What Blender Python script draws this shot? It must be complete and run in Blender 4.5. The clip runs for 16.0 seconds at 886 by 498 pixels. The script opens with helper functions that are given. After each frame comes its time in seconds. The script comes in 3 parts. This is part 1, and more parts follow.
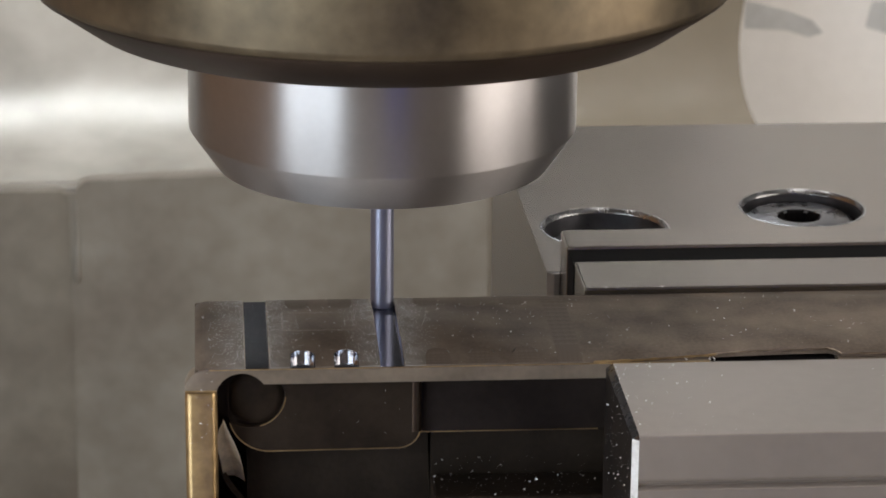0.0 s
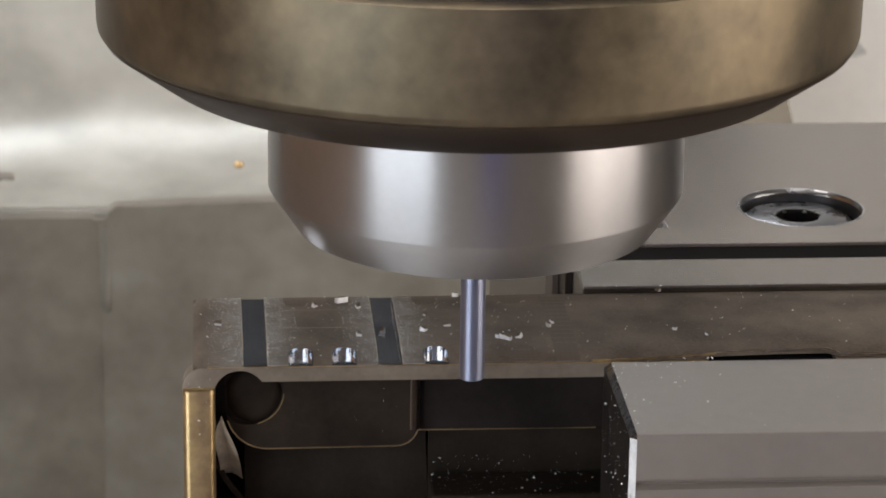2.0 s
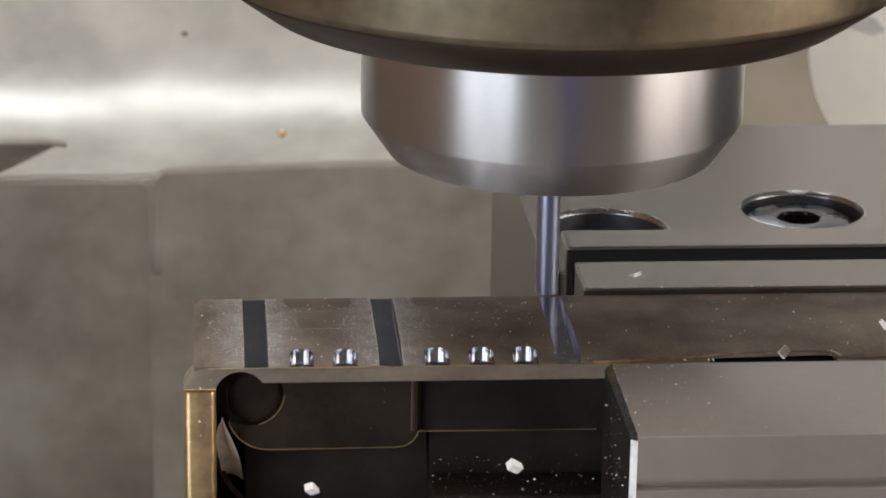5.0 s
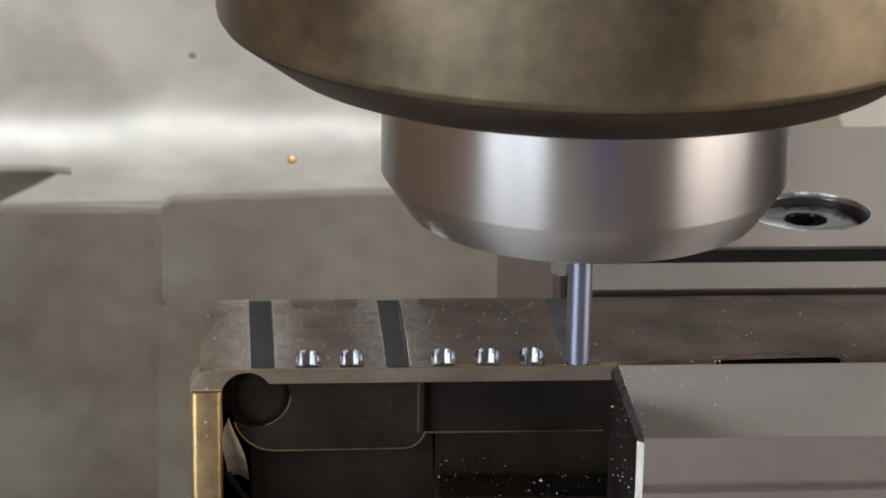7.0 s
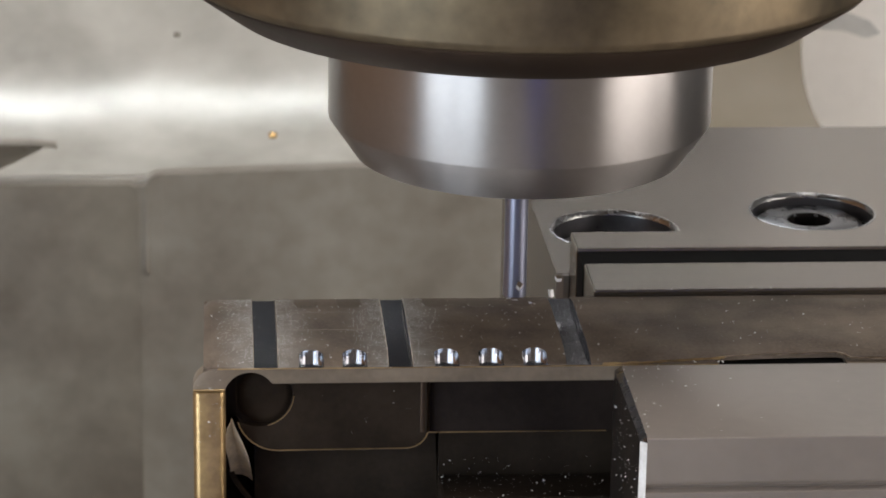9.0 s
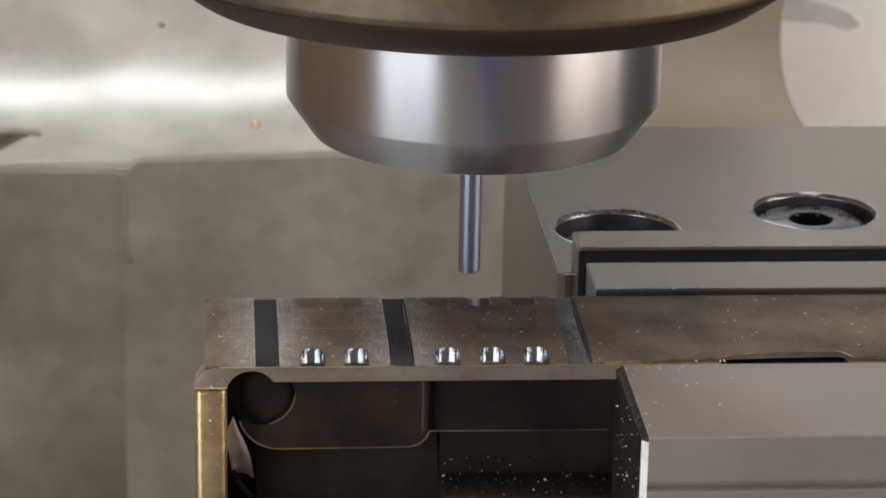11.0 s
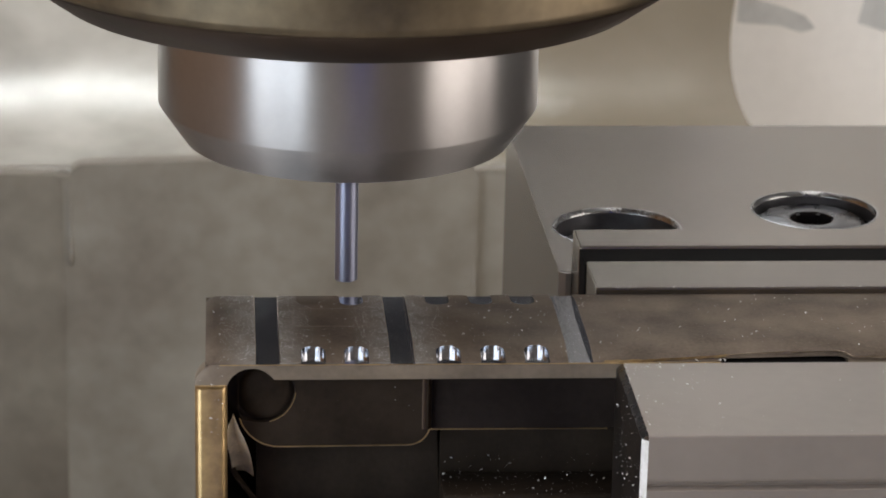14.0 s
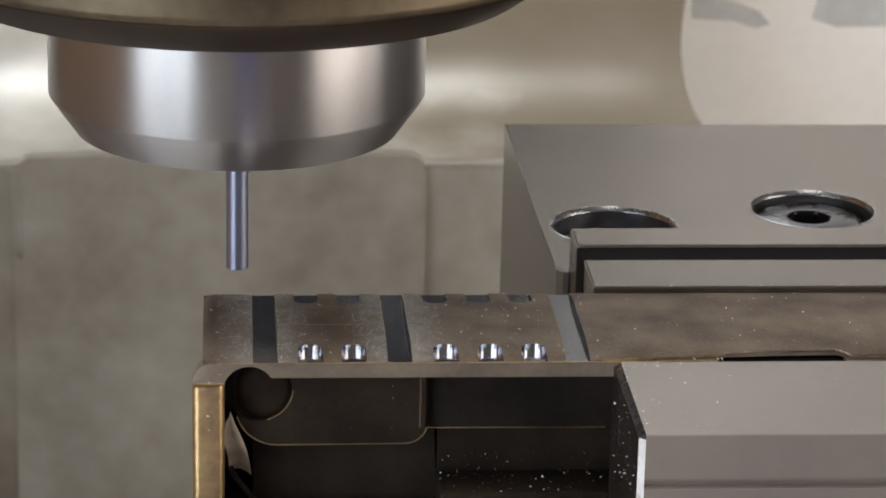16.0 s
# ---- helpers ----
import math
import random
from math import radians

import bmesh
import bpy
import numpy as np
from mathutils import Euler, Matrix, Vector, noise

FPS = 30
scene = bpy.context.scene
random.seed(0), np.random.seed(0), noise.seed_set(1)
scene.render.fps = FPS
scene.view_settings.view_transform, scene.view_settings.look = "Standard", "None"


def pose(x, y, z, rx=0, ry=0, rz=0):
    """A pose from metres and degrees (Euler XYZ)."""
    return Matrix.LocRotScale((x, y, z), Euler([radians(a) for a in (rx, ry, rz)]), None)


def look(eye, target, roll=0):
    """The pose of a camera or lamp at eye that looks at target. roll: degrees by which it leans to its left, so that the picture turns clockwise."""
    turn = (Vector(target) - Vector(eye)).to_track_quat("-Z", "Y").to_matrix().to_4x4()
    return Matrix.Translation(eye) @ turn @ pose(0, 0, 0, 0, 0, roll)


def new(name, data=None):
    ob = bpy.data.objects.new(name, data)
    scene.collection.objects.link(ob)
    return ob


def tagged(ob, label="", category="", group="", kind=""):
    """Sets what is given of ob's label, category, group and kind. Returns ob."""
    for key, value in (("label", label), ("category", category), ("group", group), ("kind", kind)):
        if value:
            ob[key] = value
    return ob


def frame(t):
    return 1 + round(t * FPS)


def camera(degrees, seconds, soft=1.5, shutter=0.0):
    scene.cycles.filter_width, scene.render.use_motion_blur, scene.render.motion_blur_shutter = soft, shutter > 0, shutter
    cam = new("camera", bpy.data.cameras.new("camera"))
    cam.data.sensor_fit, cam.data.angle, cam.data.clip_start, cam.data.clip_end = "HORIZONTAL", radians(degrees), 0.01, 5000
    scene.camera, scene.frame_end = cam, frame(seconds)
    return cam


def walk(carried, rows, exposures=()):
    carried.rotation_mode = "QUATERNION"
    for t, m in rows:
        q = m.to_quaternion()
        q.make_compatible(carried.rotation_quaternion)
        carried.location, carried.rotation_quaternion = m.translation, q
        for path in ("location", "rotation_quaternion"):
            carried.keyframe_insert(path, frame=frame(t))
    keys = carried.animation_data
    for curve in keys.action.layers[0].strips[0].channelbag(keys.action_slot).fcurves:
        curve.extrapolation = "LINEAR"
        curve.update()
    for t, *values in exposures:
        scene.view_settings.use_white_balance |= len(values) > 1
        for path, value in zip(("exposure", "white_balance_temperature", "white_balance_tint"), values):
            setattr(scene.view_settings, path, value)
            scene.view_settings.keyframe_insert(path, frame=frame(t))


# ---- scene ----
# The camera: held by someone, almost still, with a long lens.
cam = camera(16.882, 16.0, soft=1.8)
EYE = Vector((-0.00371, -0.35772, 0.13594))
FORWARD = Vector((math.sin(radians(4.457)) * math.cos(radians(18.570)), math.cos(radians(4.457)) * math.cos(radians(18.570)), -math.sin(radians(18.570))))


def sway(dx, dy, lean):
    """The held pose with the view turned by a small angle, in milliradians to the left and up, and leaning by degrees."""
    side = FORWARD.cross(Vector((0, 0, 1))).normalized()
    return look(EYE, EYE + FORWARD - side * dx / 1000 + side.cross(FORWARD) * dy / 1000, lean)


K = 1 / 5.283
walk(cam, [(t, sway(dx * K, dy * K, lean)) for t, dx, dy, lean in (
    (0, -14.8, 3.7, 0.571), (0.5, -13.9, 1.9, 0.678), (1, -15.7, 1.3, 0.697), (1.5, -16.1, 0.3, 0.778), (2, -17.3, 0.5, 0.821), (2.5, -18.3, 0.1, 0.847),
    (3, -18.4, -0.7, 0.904), (3.5, -18.4, -0.4, 0.929), (4, -18.7, 0.6, 0.934), (6.5, -5.1, 4.8, 0.893), (7, -3.7, 4.8, 0.966), (7.5, -2.7, 4.1, 0.935),
    (8, 0.1, 4.4, 0.936), (8.5, 0.9, 3.7, 0.937), (9, 2.0, 4.6, 0.982), (11.5, 5.7, 2.3, 1.117), (12, 6.6, 2.4, 1.159), (12.5, 7.5, 1.4, 1.171),
    (13, 5.9, 0.9, 1.165), (13.5, 7.4, 1.7, 1.194), (14, 6.1, -0.7, 1.227), (14.5, 6.8, -0.2, 1.231), (15, 4.5, -2.7, 1.225), (15.5, 1.7, -4.0, 1.292),
    (16, 1.8, -3.4, 1.328))])
# a small opening: the column behind the vise is slightly soft
cam.data.dof.use_dof, cam.data.dof.focus_distance, cam.data.dof.aperture_fstop = True, 0.385, 110

# ---- light ----
world = bpy.data.worlds.new("workshop_air")
scene.world = world
world.use_nodes = True
world.node_tree.nodes["Background"].inputs[0].default_value = (0.82, 0.80, 0.81, 1)
world.node_tree.nodes["Background"].inputs[1].default_value = 0.25


def lamp(name, eye, target, width, depth, watts, colour):
    data = bpy.data.lights.new(name, "AREA")
    data.shape, data.size, data.size_y, data.energy, data.color = "RECTANGLE", width, depth, watts, colour
    ob = new(name, data)
    ob.matrix_world = look(eye, target)
    return ob


lamp("lamp_cool", (-1.45, -1.45, 0.06), (0, 0.05, 0.02), 1.25, 1.86, 38, (0.82, 0.91, 1.0))
lamp("lamp_warm", (1.95, -0.70, 0.06), (0.05, 0.05, 0.02), 1.60, 1.86, 44, (1.0, 0.90, 0.82))
lamp("lamp_above", (-0.25, -0.15, 1.9), (-0.1, 0.3, 0), 1.5, 1.0, 28, (1.0, 0.942, 0.905))
lamp("lamp_north", (0.85, 2.34, 0.85), (0.1, 0.1, 0), 0.9, 0.9, 1.6, (1.0, 0.97, 0.93))
lamp("lamp_rear", (-0.06, 1.02, 0.64), (-0.05, 0.5, -0.1), 0.62, 0.11, 2.7, (0.95, 0.98, 1.0))

# ---- materials ----


def material(name, colour, rough=0.5, metal=0.0, vary=0.2, scale=40.0, fine=600.0, bump=0.1, tint=None, brushed=False, rough_vary=0.12):
    """A surface with blotches at one size, grain at a finer one, uneven gloss and a fine relief; sizes per metre."""
    m = bpy.data.materials.new(name)
    m.use_nodes = True
    n, l = m.node_tree.nodes, m.node_tree.links
    b = n["Principled BSDF"]
    b.inputs["Metallic"].default_value = metal
    where = n.new("ShaderNodeTexCoord")
    big, small = n.new("ShaderNodeTexNoise"), n.new("ShaderNodeTexNoise")
    for node, size, detail in ((big, scale, 4), (small, fine, 3)):
        node.inputs["Scale"].default_value, node.inputs["Detail"].default_value = size, detail
        l.new(where.outputs["Object"], node.inputs["Vector"])
    ramp = n.new("ShaderNodeValToRGB")
    ramp.color_ramp.elements[0].position, ramp.color_ramp.elements[1].position = 0.3, 0.7
    dark = tuple(c * (1 - vary) for c in colour)
    light = tuple(min(1, c * (1 + vary)) for c in (tint or colour))
    ramp.color_ramp.elements[0].color, ramp.color_ramp.elements[1].color = (*dark, 1), (*light, 1)
    both = n.new("ShaderNodeMath")
    both.operation = "MULTIPLY_ADD"
    both.inputs[1].default_value, both.inputs[2].default_value = 0.35, -0.17
    l.new(small.outputs["Fac"], both.inputs[0])
    total = n.new("ShaderNodeMath")
    l.new(big.outputs["Fac"], total.inputs[0])
    l.new(both.outputs[0], total.inputs[1])
    l.new(total.outputs[0], ramp.inputs["Fac"])
    l.new(ramp.outputs["Color"], b.inputs["Base Color"])
    gloss = n.new("ShaderNodeMapRange")
    gloss.inputs["To Min"].default_value, gloss.inputs["To Max"].default_value = max(0.03, rough - rough_vary), rough + rough_vary
    l.new(total.outputs[0], gloss.inputs["Value"])
    l.new(gloss.outputs["Result"], b.inputs["Roughness"])
    relief = n.new("ShaderNodeBump")
    relief.inputs["Strength"].default_value, relief.inputs["Distance"].default_value = bump, 0.0004
    l.new(small.outputs["Fac"], relief.inputs["Height"])
    l.new(relief.outputs["Normal"], b.inputs["Normal"])
    if brushed:
        turn = n.new("ShaderNodeTangent")
        turn.direction_type, turn.axis = "RADIAL", "Z"
        l.new(turn.outputs["Tangent"], b.inputs["Tangent"])
        b.inputs["Anisotropic"].default_value = 0.88
        b.inputs["Anisotropic Rotation"].default_value = 0.25
    return m


BLUED = material("blued_steel", (0.162, 0.130, 0.102), 0.36, 0.0, 0.34, 130, 2200, 0.12)
UNCUT = material("blued_steel_before_the_cut", (0.162, 0.130, 0.102), 0.36, 0.0, 0.34, 130, 2200, 0.12)
for blued in (BLUED, UNCUT):
    blued.node_tree.nodes["Principled BSDF"].inputs["Specular IOR Level"].default_value = 0.015


def dust_film(m, lines, colour):
    """A cloudy grey film of steel dust along the cuts that run across the part at the x of each line."""
    n, l = m.node_tree.nodes, m.node_tree.links
    b, ramp = n["Principled BSDF"], n["Color Ramp"]
    where, split, cloud = n.new("ShaderNodeTexCoord"), n.new("ShaderNodeSeparateXYZ"), n.new("ShaderNodeTexNoise")
    cloud.inputs["Scale"].default_value, cloud.inputs["Detail"].default_value = 420, 6
    l.new(where.outputs["Object"], split.inputs[0])
    l.new(where.outputs["Object"], cloud.inputs["Vector"])
    nearest = None
    for x in lines:
        off, size = n.new("ShaderNodeMath"), n.new("ShaderNodeMath")
        off.operation, size.operation = "SUBTRACT", "ABSOLUTE"
        off.inputs[1].default_value = x
        l.new(split.outputs["X"], off.inputs[0])
        l.new(off.outputs[0], size.inputs[0])
        if nearest:
            least = n.new("ShaderNodeMath")
            least.operation = "MINIMUM"
            l.new(nearest.outputs[0], least.inputs[0])
            l.new(size.outputs[0], least.inputs[1])
            size = least
        nearest = size
    fade, amount, mix = n.new("ShaderNodeMapRange"), n.new("ShaderNodeMath"), n.new("ShaderNodeMix")
    fade.interpolation_type = "SMOOTHSTEP"
    fade.inputs["From Min"].default_value, fade.inputs["From Max"].default_value = 0.0072, 0.0012
    l.new(nearest.outputs[0], fade.inputs["Value"])
    amount.operation = "MULTIPLY"
    l.new(fade.outputs["Result"], amount.inputs[0])
    l.new(cloud.outputs["Fac"], amount.inputs[1])
    mix.data_type = "RGBA"
    l.new(amount.outputs[0], mix.inputs[0])
    l.new(ramp.outputs["Color"], mix.inputs[6])
    mix.inputs[7].default_value = (*colour, 1)
    l.new(mix.outputs[2], b.inputs["Base Color"])


dust_film(BLUED, (0.0016, 0.0189), (0.40, 0.385, 0.36))
BROWNED = material("browned_steel_front", (0.225, 0.182, 0.138), 0.40, 0.3, 0.28, 80, 900, 0.10)
# Bronze for worn edges; on the end wall it stands for mirrored surroundings.
BRONZED = material("worn_gold_sheen_steel", (0.42, 0.30, 0.15), 0.34, 0.85, 0.45, 120, 900, 0.15)
# Steel inside the hollow: the shade there is put into a darker base.
CAVITY = material("hollow_shade_steel", (0.030, 0.022, 0.016), 0.40, 0.1, 0.3, 120, 1200, 0.15)
MILLED = material("fresh_milled_steel", (0.50, 0.51, 0.54), 0.11, 1.0, 0.10, 200, 1500, 0.02, rough_vary=0.05)
GROUND = material("ground_vise_steel", (0.231, 0.203, 0.175), 0.26, 0.85, 0.10, 30, 420, 0.0, rough_vary=0.02)
PLATE = material("dull_clamp_plate_steel", (0.192, 0.168, 0.143), 0.27, 0.85, 0.12, 30, 420, 0.0, rough_vary=0.02)
JAW = material("ground_jaw_steel", (0.252, 0.219, 0.194), 0.40, 0.25, 0.10, 25, 420, 0.0, rough_vary=0.02)
CHIP = material("bright_steel_chip", (0.94, 0.93, 0.91), 0.32, 0.25, 0.12, 900, 3000, 0.3)
BOLT = material("dark_bolt_steel", (0.12, 0.12, 0.127), 0.28, 1.0, 0.15, 300, 1500, 0.04)
CHROME = material("bright_bolt_steel", (0.34, 0.345, 0.35), 0.26, 1.0, 0.15, 300, 1500, 0.03)
BORE = material("dull_bore_steel", (0.17, 0.17, 0.18), 0.34, 0.9, 0.15, 300, 1500, 0.03)
# Near-black that stands for the shade in deep gaps and sockets.
BLACK = material("deep_shade_black", (0.008, 0.007, 0.007), 0.9, 0.0, 0.3)
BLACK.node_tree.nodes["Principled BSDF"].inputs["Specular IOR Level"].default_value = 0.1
TURNED = material("turned_nut_steel", (0.52, 0.51, 0.51), 0.37, 1.0, 0.06, 60, 900, 0.0, brushed=True, rough_vary=0.03)
WORN = material("bare_worn_edge", (0.48, 0.40, 0.31), 0.32, 1.0, 0.25, 200, 1200, 0.1)
DARK_END = material("dark_jaw_end_steel", (0.028, 0.023, 0.020), 0.45, 0.3, 0.3, 90, 900, 0.1)
CARBIDE = material("carbide", (0.33, 0.35, 0.46), 0.50, 0.85, 0.03, 100, 900, 0.0, brushed=True)
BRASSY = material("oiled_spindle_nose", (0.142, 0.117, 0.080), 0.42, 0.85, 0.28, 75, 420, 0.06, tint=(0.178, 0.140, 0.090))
# Darker copy of the nose metal that holds the chamfer's shade.
SHADED_RIM = material("shaded_nose_metal", (0.085, 0.060, 0.044), 0.38, 0.85, 0.2, 60, 500, 0.05)
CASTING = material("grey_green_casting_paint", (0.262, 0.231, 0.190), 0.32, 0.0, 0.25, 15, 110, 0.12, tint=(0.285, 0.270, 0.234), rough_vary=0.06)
# Browner paint for the left panel; it also carries the lug underside's shade.
BROWN_SHADE = material("brown_shade_casting_paint", (0.186, 0.158, 0.124), 0.34, 0.0, 0.28, 18, 110, 0.12, tint=(0.215, 0.198, 0.165), rough_vary=0.06)
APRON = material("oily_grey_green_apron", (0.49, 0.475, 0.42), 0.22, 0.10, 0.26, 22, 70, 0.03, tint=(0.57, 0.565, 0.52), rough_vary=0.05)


def brown_reflection(m, colour):
    """Mixes the spindle's brown reflection into a paint towards one end of its object, with a cloudy border."""
    n, l = m.node_tree.nodes, m.node_tree.links
    b = n["Principled BSDF"]
    ramp = n["Color Ramp"]
    ramp.color_ramp.elements[0].position, ramp.color_ramp.elements[1].position = 0.2, 0.8
    where, split, cloud = n.new("ShaderNodeTexCoord"), n.new("ShaderNodeSeparateXYZ"), n.new("ShaderNodeTexNoise")
    cloud.inputs["Scale"].default_value, cloud.inputs["Detail"].default_value = 26, 6
    l.new(where.outputs["Object"], split.inputs[0])
    l.new(where.outputs["Object"], cloud.inputs["Vector"])
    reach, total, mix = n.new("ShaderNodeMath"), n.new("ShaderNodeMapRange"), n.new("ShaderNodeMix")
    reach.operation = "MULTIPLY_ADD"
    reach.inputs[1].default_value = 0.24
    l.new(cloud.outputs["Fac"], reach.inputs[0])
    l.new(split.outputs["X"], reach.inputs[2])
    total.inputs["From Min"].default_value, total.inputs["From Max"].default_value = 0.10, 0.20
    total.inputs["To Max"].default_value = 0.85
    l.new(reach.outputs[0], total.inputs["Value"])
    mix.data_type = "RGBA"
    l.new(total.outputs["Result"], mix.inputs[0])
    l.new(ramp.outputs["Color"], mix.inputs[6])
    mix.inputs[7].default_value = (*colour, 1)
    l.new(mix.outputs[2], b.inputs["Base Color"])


# The apron's browned right end stands for the spindle mirrored in it.
brown_reflection(APRON, (0.215, 0.175, 0.115))
WHITE = material("off_white_cover_paint", (0.89, 0.88, 0.85), 0.5, 0.0, 0.05, 12, 200, 0.05)
WALL = material("workshop_wall_paint", (0.45, 0.46, 0.46), 0.7, 0.0, 0.1, 3, 60, 0.1)
WARM_WALL = material("warm_grey_wall_paint", (0.52, 0.465, 0.42), 0.7, 0.0, 0.1, 3, 60, 0.1)
BLUE = material("blue_panel_paint", (0.04, 0.10, 0.85), 0.5, 0.0, 0.1, 3, 60, 0.1)
TAN = material("tan_cabinet_paint", (0.58, 0.34, 0.18), 0.6, 0.0, 0.1, 3, 60, 0.1)
DARK_HEAD = material("dark_grey_head_paint", (0.022, 0.022, 0.025), 0.6, 0.0, 0.15, 8, 100, 0.1)
# Very pale, so that a wall deep in the hollow looks lit.
GLEAM = material("pale_gleam_steel", (0.78, 0.70, 0.58), 0.42, 0.15, 0.25, 300, 1500, 0.1)
# Two more dark steels that carry the shade deeper in the hollow.
WEB = material("shaded_inner_web", (0.021, 0.016, 0.014), 0.45, 0.0, 0.3, 120, 1200, 0.15)
LOWER = material("shaded_lower_hollow", (0.026, 0.020, 0.015), 0.45, 0.0, 0.3, 120, 1200, 0.15)
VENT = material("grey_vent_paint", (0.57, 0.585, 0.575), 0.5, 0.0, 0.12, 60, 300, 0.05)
# Little gloss on these, so the hollow and the jaw end stay dark.
for oily in (CAVITY, WEB, DARK_END, LOWER):
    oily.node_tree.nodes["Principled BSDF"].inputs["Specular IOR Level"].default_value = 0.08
BRASS = material("brass_plug", (0.75, 0.50, 0.22), 0.25, 1.0, 0.1, 300, 900, 0.05)
FLOOR = material("grey_workshop_floor", (0.34, 0.31, 0.28), 0.6, 0.0, 0.2, 4, 80, 0.1)
TABLE = material("machine_table_iron", (0.30, 0.29, 0.28), 0.4, 0.8, 0.2, 20, 600, 0.1)

# ---- building blocks, in millimetres ----
MM = 0.001


def part(name, bm, mat, parent=None, label="", smooth=False):
    """Links a bmesh built in millimetres as one mesh object, under a thing or a part."""
    bmesh.ops.recalc_face_normals(bm, faces=bm.faces)
    bm.transform(Matrix.Scale(MM, 4))
    me = bpy.data.meshes.new(name)
    bm.to_mesh(me)
    bm.free()
    if smooth:
        me.shade_smooth()
        me.set_sharp_from_angle(angle=radians(35))
    me.materials.append(mat)
    ob = new(name, me)
    if parent:
        ob.parent = parent
    return tagged(ob, label)


def thing(name, label, category, kind="", group=""):
    return tagged(new(name), label, category, group, kind)


def block(x0, x1, y0, y1, z0, z1, bevel=0.0, segments=2):
    bm = bmesh.new()
    bmesh.ops.create_cube(bm, size=1)
    for v in bm.verts:
        v.co = Vector((x0 if v.co.x < 0 else x1, y0 if v.co.y < 0 else y1, z0 if v.co.z < 0 else z1))
    if bevel:
        bmesh.ops.bevel(bm, geom=bm.edges[:], offset=bevel, segments=segments, profile=0.5, affect="EDGES", clamp_overlap=True)
    return bm


def lathe(profile, steps=96, x=0.0, y=0.0):
    """Turns (radius, height) pairs round the upright axis through (x, y)."""
    bm = bmesh.new()
    rings = []
    for r, z in profile:
        if r < 1e-6:
            rings.append([bm.verts.new((x, y, z))])
        else:
            rings.append([bm.verts.new((x + r * math.cos(a), y + r * math.sin(a), z)) for a in (math.tau * i / steps for i in range(steps))])
    for a, b in zip(rings, rings[1:]):
        for i in range(steps):
            j = (i + 1) % steps
            if len(a) == 1 and len(b) == 1:
                continue
            if len(a) == 1:
                bm.faces.new((a[0], b[i], b[j]))
            elif len(b) == 1:
                bm.faces.new((a[i], a[j], b[0]))
            else:
                bm.faces.new((a[i], a[j], b[j], b[i]))
    return bm


def sheet(outline, holes, low, high, flat="z"):
    """A plate with holes: closed outlines in the plane, thick from low to high along the axis named by flat."""
    def place(u, v, w):
        return (u, v, w) if flat == "z" else (u, w, v) if flat == "y" else (w, u, v)
    bm = bmesh.new()
    loops = []
    for ring in (outline, *holes):
        pair = []
        for w in (low, high):
            vs = [bm.verts.new(place(u, v, w)) for u, v in ring]
            es = [bm.edges.new((vs[i], vs[(i + 1) % len(vs)])) for i in range(len(vs))]
            pair.append((vs, es))
        loops.append(pair)
    for k in (0, 1):
        bmesh.ops.triangle_fill(bm, use_beauty=True, use_dissolve=False, edges=[e for pair in loops for e in pair[k][1]])
    for pair in loops:
        a, b = pair[0][0], pair[1][0]
        for i in range(len(a)):
            j = (i + 1) % len(a)
            bm.faces.new((a[i], a[j], b[j], b[i]))
    return bm


def arc(cx, cy, r, a0, a1, n):
    return [(cx + r * math.cos(radians(a0 + (a1 - a0) * i / n)), cy + r * math.sin(radians(a0 + (a1 - a0) * i / n))) for i in range(n + 1)]


def ridge(points, y, r):
    """A thin rounded edge along (x, z) points at the depth y."""
    bm = bmesh.new()
    last = None
    for i, (x, z) in enumerate(points):
        a, b = points[max(i - 1, 0)], points[min(i + 1, len(points) - 1)]
        d = Vector((b[0] - a[0], 0, b[1] - a[1])).normalized()
        n = Vector((-d.z, 0, d.x))
        ring = [bm.verts.new(Vector((x, y, z)) + r * (math.cos(q) * n + math.sin(q) * Vector((0, 1, 0)))) for q in (math.tau * k / 6 for k in range(6))]
        if last:
            for k in range(6):
                bm.faces.new((last[k], last[(k + 1) % 6], ring[(k + 1) % 6], ring[k]))
        last = ring
    return bm


def burr(points, r):
    """A thin ragged rim along (x, y, z) points."""
    bm = bmesh.new()
    d = random.Random(int(points[0][0] * 100))
    last = None
    for x, y, z in points:
        k = r * d.uniform(0.5, 1.3)
        ring = [bm.verts.new((x + k * math.cos(q), y + k * d.uniform(-0.3, 0.3), z + k * math.sin(q))) for q in (math.tau * i / 5 for i in range(5))]
        if last:
            for i in range(5):
                bm.faces.new((last[i], last[(i + 1) % 5], ring[(i + 1) % 5], ring[i]))
        last = ring
    return bm


def soften(bm, axis, at, offset, segments=3):
    """Rounds the edges of a plate that lie in the plane axis = at."""
    edges = [e for e in bm.edges if all(abs(v.co[axis] - at) < 1e-4 for v in e.verts) and any(abs(f.normal[axis]) < 0.5 for f in e.link_faces)]
    bmesh.ops.bevel(bm, geom=edges, offset=offset, segments=segments, profile=0.5, affect="EDGES", clamp_overlap=True)
    return bm


